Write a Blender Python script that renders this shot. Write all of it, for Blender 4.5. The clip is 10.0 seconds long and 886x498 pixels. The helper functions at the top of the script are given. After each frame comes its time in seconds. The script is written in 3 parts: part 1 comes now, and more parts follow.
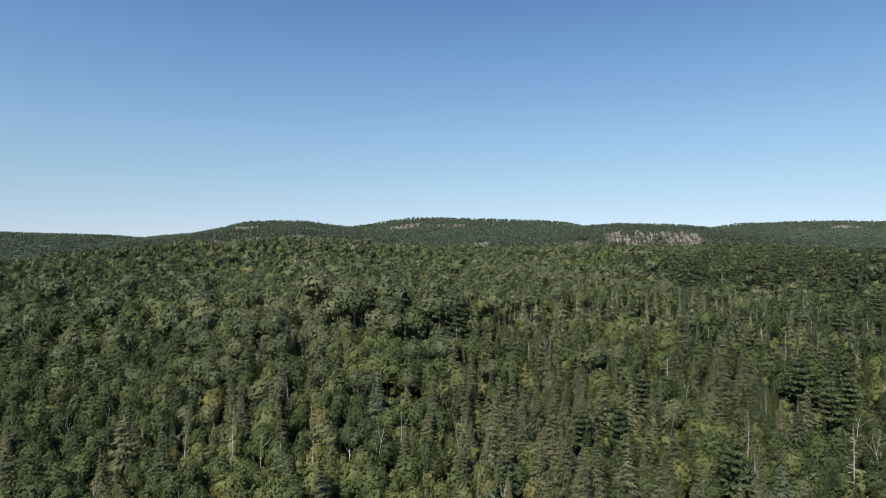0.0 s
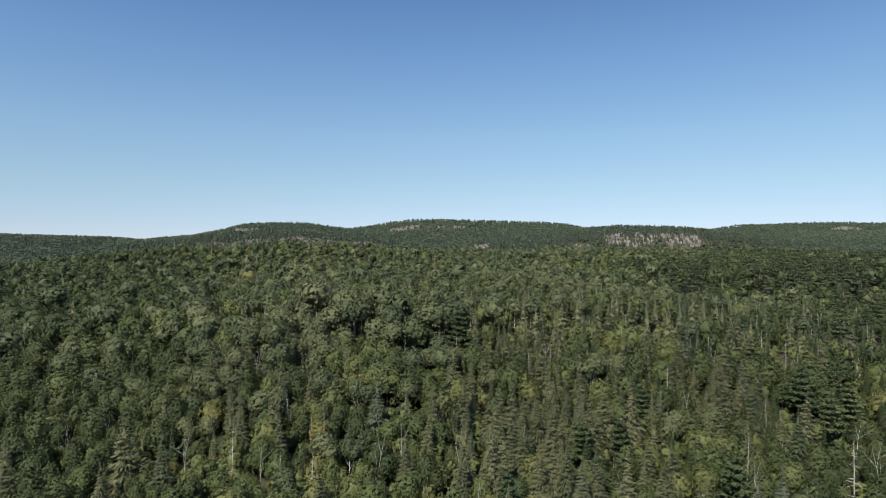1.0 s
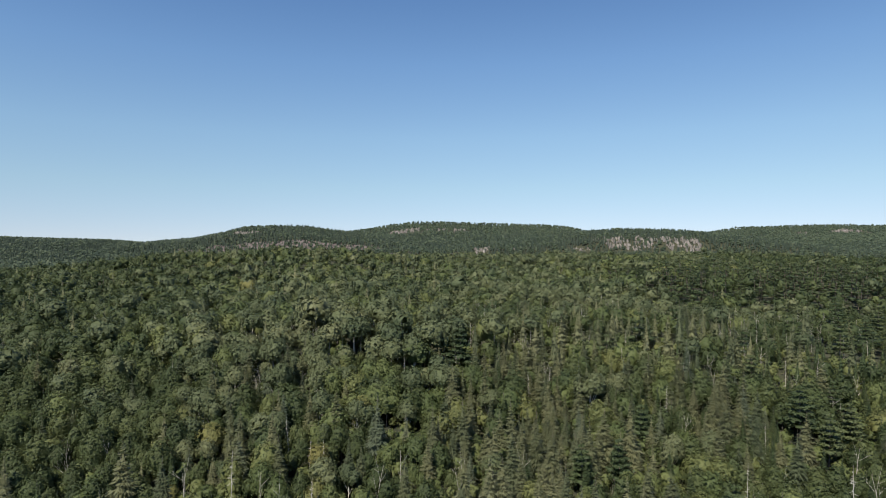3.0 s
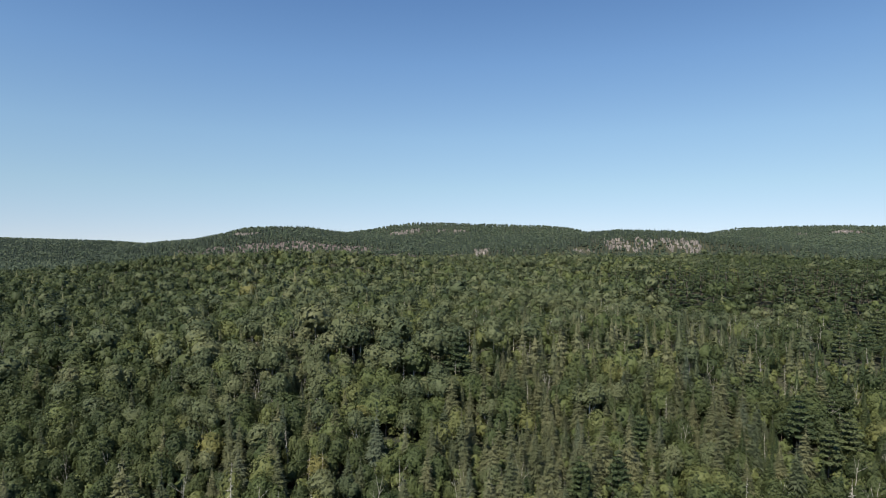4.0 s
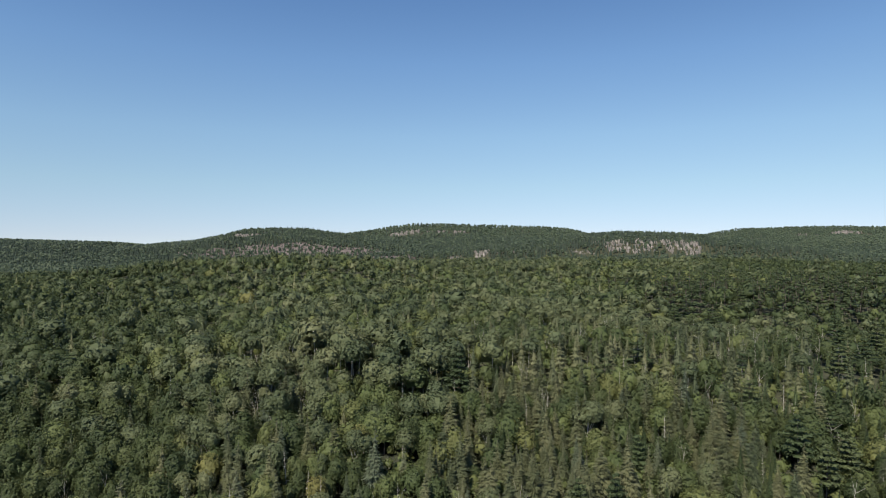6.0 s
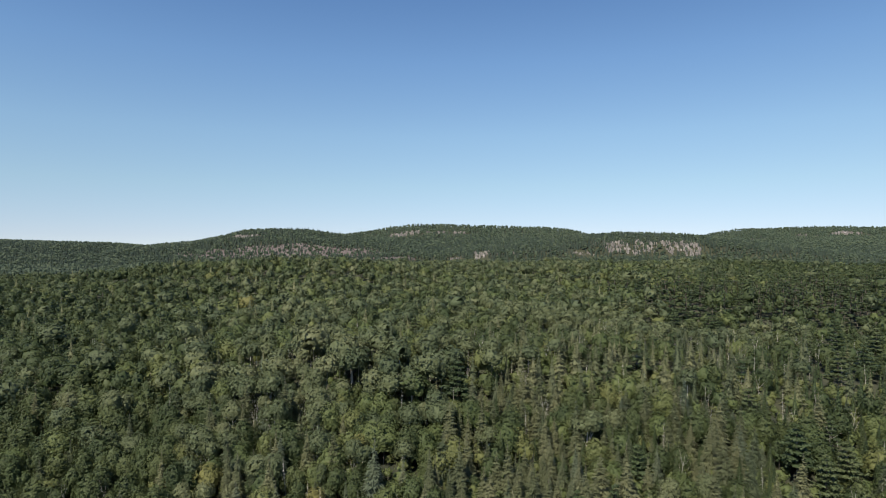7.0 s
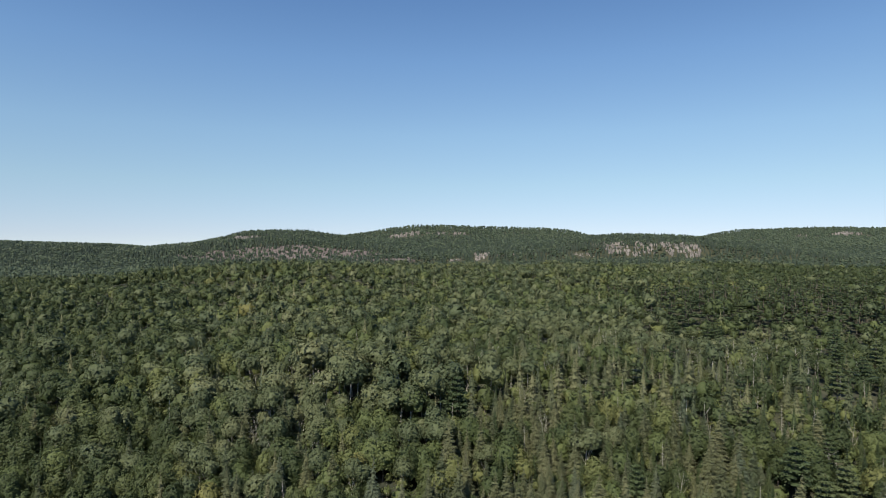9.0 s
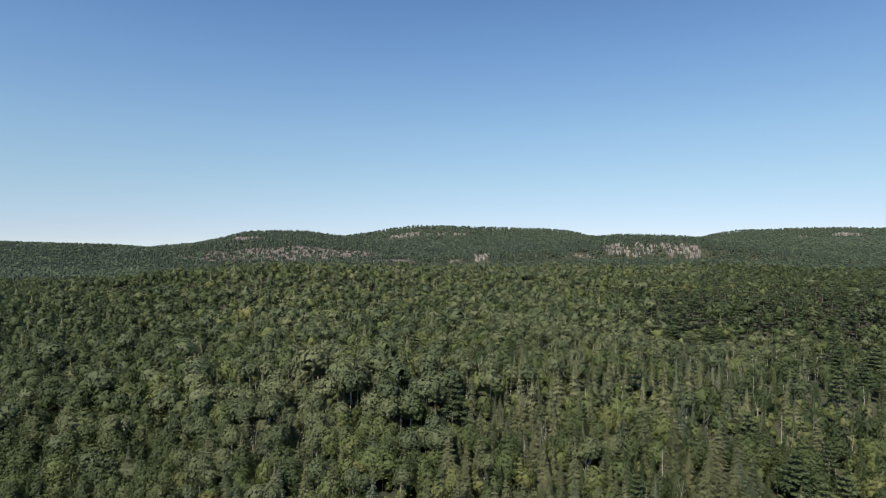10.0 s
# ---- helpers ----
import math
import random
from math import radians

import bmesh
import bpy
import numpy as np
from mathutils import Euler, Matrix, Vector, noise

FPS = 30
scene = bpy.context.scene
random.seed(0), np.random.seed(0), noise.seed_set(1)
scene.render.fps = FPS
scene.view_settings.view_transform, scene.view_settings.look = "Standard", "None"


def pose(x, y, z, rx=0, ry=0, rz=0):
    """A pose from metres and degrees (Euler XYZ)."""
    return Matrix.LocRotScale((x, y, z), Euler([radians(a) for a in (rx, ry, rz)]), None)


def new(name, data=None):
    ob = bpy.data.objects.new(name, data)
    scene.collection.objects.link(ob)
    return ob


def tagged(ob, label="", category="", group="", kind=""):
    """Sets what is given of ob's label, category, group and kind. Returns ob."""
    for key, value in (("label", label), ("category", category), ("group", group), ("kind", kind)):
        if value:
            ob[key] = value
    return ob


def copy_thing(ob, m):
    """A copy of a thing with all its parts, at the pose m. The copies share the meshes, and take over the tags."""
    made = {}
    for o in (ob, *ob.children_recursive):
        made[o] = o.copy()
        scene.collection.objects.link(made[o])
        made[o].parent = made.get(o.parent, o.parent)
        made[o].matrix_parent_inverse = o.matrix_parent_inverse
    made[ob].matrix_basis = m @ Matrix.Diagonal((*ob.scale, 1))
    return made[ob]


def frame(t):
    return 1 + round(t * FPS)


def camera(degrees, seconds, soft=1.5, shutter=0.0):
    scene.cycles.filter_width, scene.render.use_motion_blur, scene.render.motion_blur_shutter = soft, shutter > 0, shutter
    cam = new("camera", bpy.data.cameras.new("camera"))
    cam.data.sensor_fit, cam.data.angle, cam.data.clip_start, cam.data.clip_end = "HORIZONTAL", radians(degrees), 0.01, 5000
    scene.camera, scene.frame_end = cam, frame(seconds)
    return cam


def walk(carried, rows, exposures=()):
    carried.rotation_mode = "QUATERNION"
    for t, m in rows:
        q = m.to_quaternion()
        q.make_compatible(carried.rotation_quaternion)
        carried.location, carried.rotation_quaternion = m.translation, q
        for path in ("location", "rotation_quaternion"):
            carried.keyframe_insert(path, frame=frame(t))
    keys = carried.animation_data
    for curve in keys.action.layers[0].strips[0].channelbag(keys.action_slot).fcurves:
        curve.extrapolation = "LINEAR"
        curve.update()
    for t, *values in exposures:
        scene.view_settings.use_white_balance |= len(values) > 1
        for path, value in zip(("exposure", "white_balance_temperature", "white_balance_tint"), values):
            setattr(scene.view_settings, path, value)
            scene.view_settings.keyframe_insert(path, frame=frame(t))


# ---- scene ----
# ---------------------------------------------------------------- camera
cam = camera(72.0, 10.0, soft=1.0)
EYE = 70.0
ROWS = (  # seconds, x, climb, pitch, yaw
    (0.0, 0.00, -2.90, -0.058, 0.000),
    (0.5, 0.02, -1.42, -0.030, 0.002),
    (1.0, 0.03, 0.00, 0.000, 0.004),
    (1.5, 0.06, 1.48, 0.022, 0.006),
    (2.0, 0.11, 3.02, 0.036, 0.014),
    (2.5, 0.18, 4.56, 0.047, 0.020),
    (4.0, 0.54, 9.02, 0.052, 0.037),
    (4.5, 0.69, 10.56, 0.027, 0.041),
    (5.0, 0.80, 12.10, -0.005, 0.046),
    (5.5, 0.90, 13.62, -0.042, 0.047),
    (7.0, 1.23, 18.12, -0.103, 0.047),
    (7.5, 1.33, 19.64, -0.140, 0.047),
    (8.0, 1.43, 21.14, -0.175, 0.049),
    (8.5, 1.51, 22.60, -0.200, 0.054),
    (9.0, 1.55, 24.02, -0.214, 0.056),
    (9.5, 1.60, 25.46, -0.230, 0.060),
    (10.0, 1.68, 26.94, -0.252, 0.066),
)
walk(cam, [(t, pose(x, 0.0, EYE + z, 90 + p, 0.0, w)) for t, x, z, p, w in ROWS])

# ---------------------------------------------------------------- daylight
SUN_AZ, SUN_EL = radians(-151), radians(50)     # azimuth from straight ahead, negative to the left
sun_way = Vector((math.sin(SUN_AZ) * math.cos(SUN_EL), math.cos(SUN_AZ) * math.cos(SUN_EL), math.sin(SUN_EL)))
world = bpy.data.worlds.new("sky")
scene.world = world
world.use_nodes = True
wn = world.node_tree.nodes
sky = wn.new("ShaderNodeTexSky")
sky.sky_type = "NISHITA"
sky.sun_disc = False
sky.sun_elevation, sky.sun_rotation = SUN_EL, SUN_AZ
sky.altitude, sky.air_density, sky.dust_density, sky.ozone_density = 300, 1.0, 0.0, 4.5
wn["Background"].inputs[1].default_value = 0.096
# look a little above the thick air at the horizon
way = wn.new("ShaderNodeTexCoord")
lift = wn.new("ShaderNodeVectorMath")
lift.inputs[1].default_value = (0, 0, 0.075)
world.node_tree.links.new(way.outputs["Generated"], lift.inputs[0])
world.node_tree.links.new(lift.outputs[0], sky.inputs["Vector"])
clean_air = wn.new("ShaderNodeVectorMath")
clean_air.operation = "MULTIPLY"
# the air is deeper blue overhead and paler towards the horizon
height = wn.new("ShaderNodeSeparateXYZ")
world.node_tree.links.new(way.outputs["Generated"], height.inputs[0])
air = wn.new("ShaderNodeValToRGB")
stops = ((0.02, (0.86, 0.68, 0.61)), (0.10, (0.91, 0.81, 0.66)), (0.18, (0.92, 0.88, 0.75)), (0.29, (0.80, 0.85, 0.82)), (0.42, (0.60, 0.71, 0.78)))
for _ in stops[2:]:
    air.color_ramp.elements.new(0.5)
for el, (p, c) in zip(air.color_ramp.elements, stops):
    el.position, el.color = p, (*c, 1)
world.node_tree.links.new(height.outputs[2], air.inputs[0])
world.node_tree.links.new(air.outputs[0], clean_air.inputs[1])
world.node_tree.links.new(sky.outputs[0], clean_air.inputs[0])
world.node_tree.links.new(clean_air.outputs[0], wn["Background"].inputs[0])
sun = new("sun", bpy.data.lights.new("sun", "SUN"))
sun.data.energy, sun.data.angle, sun.data.color = 3.9, radians(0.53), (1.0, 0.92, 0.78)
sun.matrix_world = Matrix.Translation((0, 0, 400)) @ sun_way.to_track_quat("Z", "Y").to_matrix().to_4x4()
scene.view_settings.exposure = 1.0


# ---------------------------------------------------------------- materials
def material(name):
    m = bpy.data.materials.new(name)
    m.use_nodes = True
    return m, m.node_tree.nodes, m.node_tree.links


def ramp_node(n, stops):
    r = n.new("ShaderNodeValToRGB")
    e = r.color_ramp.elements
    while len(e) < len(stops):
        e.new(0.5)
    for el, (p, c) in zip(e, stops):
        el.position, el.color = p, (*c, 1)
    return r


def foliage(name, stops, per_object, sheen=0.25, glow_through=0.24):
    """Leaves or needles: a colour a tree, a small change from clump to clump, and light that shines through."""
    m, n, l = material(name)
    if per_object:
        pick = n.new("ShaderNodeObjectInfo").outputs["Random"]
    else:
        a = n.new("ShaderNodeAttribute")
        a.attribute_name = "tint"
        pick = a.outputs["Fac"]
    r = ramp_node(n, stops)
    l.new(pick, r.inputs[0])
    geo = n.new("ShaderNodeNewGeometry")
    tex = n.new("ShaderNodeTexNoise")
    tex.inputs["Scale"].default_value, tex.inputs["Detail"].default_value = 2.2, 4
    l.new(geo.outputs["Position"], tex.inputs["Vector"])
    mix = n.new("ShaderNodeMath")
    mix.operation = "MULTIPLY_ADD"
    mix.inputs[1].default_value, mix.inputs[2].default_value = 0.10, 0.63
    l.new(geo.outputs["Random Per Island"], mix.inputs[0])
    add = n.new("ShaderNodeMath")
    add.operation = "MULTIPLY_ADD"
    add.inputs[1].default_value = 0.75
    l.new(tex.outputs["Fac"], add.inputs[0])
    l.new(mix.outputs[0], add.inputs[2])
    hsv = n.new("ShaderNodeHueSaturation")
    l.new(add.outputs[0], hsv.inputs["Value"])
    l.new(r.outputs[0], hsv.inputs["Color"])
    b = n["Principled BSDF"]
    b.inputs["Roughness"].default_value = 0.6
    b.inputs["Specular IOR Level"].default_value = sheen
    l.new(hsv.outputs[0], b.inputs["Base Color"])
    grain = n.new("ShaderNodeTexNoise")
    grain.inputs["Scale"].default_value, grain.inputs["Detail"].default_value = 1.7, 3
    l.new(geo.outputs["Position"], grain.inputs["Vector"])
    relief = n.new("ShaderNodeBump")
    relief.inputs["Strength"].default_value, relief.inputs["Distance"].default_value = 0.8, 0.45
    l.new(grain.outputs["Fac"], relief.inputs["Height"])
    l.new(relief.outputs[0], b.inputs["Normal"])
    tr = n.new("ShaderNodeBsdfTranslucent")
    l.new(hsv.outputs[0], tr.inputs["Color"])
    ms = n.new("ShaderNodeMixShader")
    ms.inputs[0].default_value = glow_through
    l.new(b.outputs[0], ms.inputs[1])
    l.new(tr.outputs[0], ms.inputs[2])
    l.new(ms.outputs[0], n["Material Output"].inputs["Surface"])
    return m


def mottled(name, c0, c1, scale, rough, bump=0.3, detail=6, stretch=(1, 1, 1), third=None):
    """A rough natural surface: two or three colours over two scales of noise, with relief."""
    m, n, l = material(name)
    geo = n.new("ShaderNodeNewGeometry")
    mp = n.new("ShaderNodeMapping")
    mp.inputs["Scale"].default_value = stretch
    l.new(geo.outputs["Position"], mp.inputs["Vector"])
    t1 = n.new("ShaderNodeTexNoise")
    t1.inputs["Scale"].default_value, t1.inputs["Detail"].default_value = scale, detail
    l.new(mp.outputs[0], t1.inputs["Vector"])
    t2 = n.new("ShaderNodeTexNoise")
    t2.inputs["Scale"].default_value, t2.inputs["Detail"].default_value = scale * 6, 3
    l.new(mp.outputs[0], t2.inputs["Vector"])
    mean = n.new("ShaderNodeMath")
    mean.operation = "MULTIPLY_ADD"
    mean.inputs[1].default_value = 0.4
    l.new(t2.outputs["Fac"], mean.inputs[0])
    sc = n.new("ShaderNodeMath")
    sc.operation = "MULTIPLY"
    sc.inputs[1].default_value = 0.6
    l.new(t1.outputs["Fac"], sc.inputs[0])
    l.new(sc.outputs[0], mean.inputs[2])
    stops = [(0.36, c0), (0.62, c1)] if third is None else [(0.34, c0), (0.52, c1), (0.66, third)]
    r = ramp_node(n, stops)
    l.new(mean.outputs[0], r.inputs[0])
    b = n["Principled BSDF"]
    b.inputs["Roughness"].default_value = rough
    l.new(r.outputs[0], b.inputs["Base Color"])
    bp = n.new("ShaderNodeBump")
    bp.inputs["Strength"].default_value = bump
    bp.inputs["Distance"].default_value = 0.3
    l.new(mean.outputs[0], bp.inputs["Height"])
    l.new(bp.outputs[0], b.inputs["Normal"])
    return m


SPRUCE = [(0.0, (0.062, 0.078, 0.042)), (0.3, (0.092, 0.102, 0.053)), (0.6, (0.115, 0.122, 0.063)), (0.85, (0.134, 0.138, 0.073)),
          (1.0, (0.084, 0.106, 0.070))]
LEAFY = [(0.0, (0.040, 0.057, 0.022)), (0.3, (0.063, 0.084, 0.029)), (0.6, (0.085, 0.104, 0.036)), (0.85, (0.100, 0.113, 0.040)),
         (0.97, (0.116, 0.122, 0.042)), (1.0, (0.130, 0.122, 0.040))]
BIRCHY = [(0.0, (0.058, 0.076, 0.037)), (0.4, (0.080, 0.097, 0.046)), (0.75, (0.100, 0.115, 0.055)), (1.0, (0.120, 0.130, 0.064))]
PINE = [(0.0, (0.040, 0.059, 0.026)), (0.5, (0.053, 0.073, 0.030)), (1.0, (0.075, 0.092, 0.040))]
# maple greens taken darker: real dark green plus shade put into the leaf colour
SHADED_MAPLE = [(0.0, (0.034, 0.049, 0.018)), (0.5, (0.050, 0.066, 0.024)), (1.0, (0.068, 0.083, 0.030))]
needle_ob, needle_st = foliage("spruce_needles", SPRUCE, True), foliage("spruce_needles_far", SPRUCE, False)
leaf_ob, leaf_st = foliage("maple_leaves", LEAFY, True), foliage("maple_leaves_far", LEAFY, False)
birch_ob, birch_st = foliage("birch_leaves", BIRCHY, True), foliage("birch_leaves_far", BIRCHY, False)
shaded_maple_ob, shaded_maple_st = foliage("shaded_maple_leaves", SHADED_MAPLE, True), foliage("shaded_maple_leaves_far", SHADED_MAPLE, False)
# dark hill woods, with the blue of distance haze put into the colours
HAZED_FIR = [(0.0, (0.028, 0.044, 0.033)), (0.35, (0.044, 0.060, 0.042)), (1.0, (0.060, 0.076, 0.050))]
HAZED_LEAF = [(0.0, (0.044, 0.064, 0.040)), (0.15, (0.064, 0.084, 0.048)), (1.0, (0.084, 0.102, 0.056))]
hazed_fir, hazed_leaf = foliage("hazed_conifers", HAZED_FIR, False), foliage("hazed_leaves", HAZED_LEAF, False)
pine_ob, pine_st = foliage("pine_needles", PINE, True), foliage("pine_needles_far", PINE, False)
bark = mottled("grey_brown_bark", (0.07, 0.055, 0.045), (0.20, 0.17, 0.14), 2.0, 0.9, stretch=(3, 3, 0.6))
pale_bark = mottled("pale_birch_bark", (0.30, 0.28, 0.25), (0.62, 0.59, 0.53), 1.6, 0.8, stretch=(1, 1, 2.5))
dead_wood = mottled("weathered_dead_wood", (0.24, 0.22, 0.20), (0.52, 0.49, 0.45), 2.5, 0.85, stretch=(3, 3, 0.5))
floor_mat = mottled("forest_floor", (0.016, 0.020, 0.010), (0.045, 0.046, 0.022), 0.12, 0.95, 0.5)
rock_mat = mottled("pink_grey_granite", (0.07, 0.063, 0.057), (0.17, 0.154, 0.142), 0.16, 0.9, 0.8,
                   stretch=(1, 1, 0.35), third=(0.29, 0.262, 0.235))
scree_mat = mottled("broken_pink_scree", (0.050, 0.043, 0.038), (0.098, 0.080, 0.076), 0.12, 0.95, 0.6, third=(0.18, 0.157, 0.146))


# ---------------------------------------------------------------- ground form
def lattice(ix, iy, seed):
    v = np.sin(ix * 127.1 + iy * 311.7 + seed * 74.7) * 43758.5453
    return v - np.floor(v)


def soft_noise(x, y, cell, seed):
    u, v = np.asarray(x) / cell, np.asarray(y) / cell
    i, j = np.floor(u), np.floor(v)
    a, b = u - i, v - j
    a, b = a * a * (3 - 2 * a), b * b * (3 - 2 * b)
    return ((lattice(i, j, seed) * (1 - a) + lattice(i + 1, j, seed) * a) * (1 - b)
            + (lattice(i, j + 1, seed) * (1 - a) + lattice(i + 1, j + 1, seed) * a) * b)


# the slope that climbs away from the camera to a wooded crest, then dips to a hidden valley
ALONG = np.arange(-1600, 5200, 5.0)
NEAR = np.interp(ALONG, (-1500, -300, 0, 90, 135, 165, 190, 220, 260, 330, 430, 560, 700, 870, 950, 1080, 1160),
                 (20, 4, 6, 8, 11, 15, 21, 29, 36, 38.5, 41.5, 48, 51.5, 56, 53, 42, 40))
NEAR = np.convolve(np.pad(NEAR, 6, mode="edge"), np.ones(13) / 13, mode="valid")

# wooded hills: distance of the crest, its ends and heights along x, the fall of the slope before it
RIDGES = (
    (1620, (-2600, -1404, -1179, -1028, -878, -788, -578), (112, 106, 105, 100, 96, 85, 50),
     (0, 120, 420, 700), (1, 0.84, 0.20, 0)),
    (1540, (-990, -949, -792, -692, -621, -549, -507, -435, -350, -264, -178, -93, 21, 90),
     (40, 51, 81, 92.5, 100, 114, 127, 130, 128, 118, 105, 93, 80, 40),
     (0, 60, 120, 185, 290, 420), (1, 0.88, 0.74, 0.42, 0.14, 0)),
    (1800, (-480, -409, -259, -209, -158, -75, 25, 192, 292, 375, 459, 609, 776, 900),
     (80, 103, 127, 132, 143.5, 152, 150, 147, 143.5, 135, 118.5, 98, 82, 40),
     (0, 30, 110, 300, 620), (1, 0.93, 0.78, 0.52, 0)),
    (1380, (-260, -109, 19, 121, 233, 288, 339, 403, 531, 582, 659, 787, 914, 1106, 1250),
     (55, 73, 79.5, 86, 96, 107.5, 112.5, 116.5, 115, 112.5, 103.5, 87, 73, 63, 40),
     (0, 50, 85, 112, 180, 300), (1, 0.86, 0.70, 0.34, 0.12, 0)),
    (2100, (560, 652, 885, 924, 1002, 1100, 1255, 1391, 1524, 1820, 2900),
     (70, 104, 125.5, 135, 148.5, 149, 156.5, 158.5, 156.5, 149, 140),
     (0, 40, 200, 500, 900), (1, 0.92, 0.72, 0.45, 0)),
)
VALLEY = 40.0


def around(x, y, cx, cy, rx, ry):
    return np.exp(-((x - cx) / rx) ** 2 - ((y - cy) / ry) ** 2)


def ground(x, y):
    x, y = np.asarray(x, float), np.asarray(y, float)
    h = np.interp(y, ALONG, NEAR)
    near = np.clip((420 - y) / 200, 0, 1) * np.clip((y - 40) / 80, 0, 1)
    h = h - 0.00028 * np.minimum(np.abs(x), 260) ** 2 * near
    far = np.clip((y - 450) / 200, 0, 1) * np.clip((1150 - y) / 200, 0, 1)
    h = h - 0.10 * np.clip(-300 - x, 0, 190) * far - 0.01 * np.clip(x - 450, 0, 900) * far
    h = h + 5.0 * around(x, y, 15, 238, 145, 36) - 7.5 * around(x, y, 165, 375, 85, 55)      # a low swell, and the hollow behind it
    h = h - 4.5 * around(x, y, -190, 440, 140, 45) - 7.0 * around(x, y, 116, 530, 36, 110)
    h = h + 13.0 * around(x, y, -150, 655, 125, 68) + 8.0 * around(x, y, -310, 600, 95, 45) + 5.0 * around(x, y, 430, 850, 150, 60)    # knolls along the crest
    for depth, xs, zs, fall_y, fall_h in RIDGES:
        crest = np.interp(x, xs, zs, left=VALLEY if xs[0] > -2000 else None, right=VALLEY if xs[-1] < 2500 else None)
        bend = depth + 50 * (soft_noise(x, 0 * x, 160, depth) - 0.5)
        s = bend - y
        shape = np.where(s >= 0, np.interp(s, fall_y, fall_h), np.clip(1 + s / 700, 0, 1))
        h = np.where(y > 960, np.maximum(h, VALLEY + (crest - VALLEY) * shape), h)
    rough = np.clip((y - 150) / 200, 0.15, 1)
    return h + rough * (3.4 * (soft_noise(x, y, 70, 3) - 0.5) + 5 * (soft_noise(x, y, 190, 5) - 0.5)) * np.where(y > 950, 0.8, 1)


def triangles(name, verts, tris, mats, slots=None, tint=None, smooth=False):
    """One mesh out of arrays of places and triangles."""
    me = bpy.data.meshes.new(name)
    verts, tris = np.asarray(verts, np.float32), np.asarray(tris, np.int32)
    me.vertices.add(len(verts))
    me.vertices.foreach_set("co", verts.ravel())
    me.loops.add(len(tris) * 3)
    me.loops.foreach_set("vertex_index", tris.ravel())
    me.polygons.add(len(tris))
    me.polygons.foreach_set("loop_start", np.arange(len(tris), dtype=np.int32) * 3)
    if slots is not None:
        me.polygons.foreach_set("material_index", np.asarray(slots, np.int32))
    me.polygons.foreach_set("use_smooth", np.full(len(tris), smooth))
    if tint is not None:
        me.attributes.new("tint", "FLOAT", "POINT").data.foreach_set("value", np.asarray(tint, np.float32))
    for m in mats:
        me.materials.append(m)
    me.update(calc_edges=True)
    return me


gy = np.concatenate((np.arange(-1500, 60, 60), np.arange(60, 960, 10), np.arange(960, 2200, 14), np.arange(2200, 5001, 140)))
gs = np.concatenate((-np.geomspace(4200, 776, 34), np.arange(-760, 761, 16), np.geomspace(776, 4200, 34)))
GX, GY = np.meshgrid(gs, gy)
GZ = ground(GX, GY)
nc, nr = len(gs), len(gy)
k = (np.arange(nr - 1)[:, None] * nc + np.arange(nc - 1)[None]).ravel()
ground_tris = np.concatenate((np.c_[k, k + 1, k + nc + 1], np.c_[k, k + nc + 1, k + nc]))
ground_ob = new("ground", triangles("ground", np.c_[GX.ravel(), GY.ravel(), GZ.ravel()], ground_tris, [floor_mat], smooth=True))
tagged(ground_ob, "dark forest floor rising to wooded hills", "ground", kind="structure")


# ---------------------------------------------------------------- tree forms
# a form is (places, triangles, slots): slot 0 is foliage, slot 1 wood
def gather(pieces):
    vs, ts, ss, at = [], [], [], 0
    for v, t, s in pieces:
        v, t = np.asarray(v, float).reshape(-1, 3), np.asarray(t, int).reshape(-1, 3)
        vs.append(v)
        ts.append(t + at)
        ss.append(np.full(len(t), s))
        at += len(v)
    return np.concatenate(vs), np.concatenate(ts), np.concatenate(ss)


def tube(points, radii, sides=5):
    """A tapered limb through the points."""
    v, t = [], []
    for q, (p, r) in enumerate(zip(points, radii)):
        a = Vector(points[min(q + 1, len(points) - 1)]) - Vector(points[max(q - 1, 0)])
        rot = a.to_track_quat("Z", "Y")
        for c in range(sides):
            w = 2 * math.pi * c / sides
            v.append(Vector(p) + rot @ Vector((math.cos(w) * r, math.sin(w) * r, 0)))
    for q in range(len(points) - 1):
        for c in range(sides):
            a, b = q * sides + c, q * sides + (c + 1) % sides
            t += [(a, b, b + sides), (a, b + sides, a + sides)]
    return [tuple(p) for p in v], t, 1


def ball(rng, centre, radii, rings, segs, ragged=0.18, closed=True):
    """A lumpy closed clump with an uneven skin."""
    v, t = [(0, 0, 1.0)], []
    for i in range(1, rings):
        th = math.pi * i / rings
        for j in range(segs):
            ph = 2 * math.pi * (j + 0.5 * (i % 2)) / segs
            v.append((math.sin(th) * math.cos(ph), math.sin(th) * math.sin(ph), math.cos(th)))
    v.append((0, 0, -1.0))
    for j in range(segs):
        t.append((0, 1 + j, 1 + (j + 1) % segs))
        for i in range(rings - 2):
            a, b = 1 + i * segs + j, 1 + i * segs + (j + 1) % segs
            t += [(a, a + segs, b), (b, a + segs, b + segs)]
        a, b = 1 + (rings - 2) * segs + j, 1 + (rings - 2) * segs + (j + 1) % segs
        if closed:
            t.append((a, len(v) - 1, b))
    v = np.array(v) * (1 + rng.uniform(-ragged, ragged, (len(v), 1)))
    return v * np.array(radii) + np.array(centre), t, 0


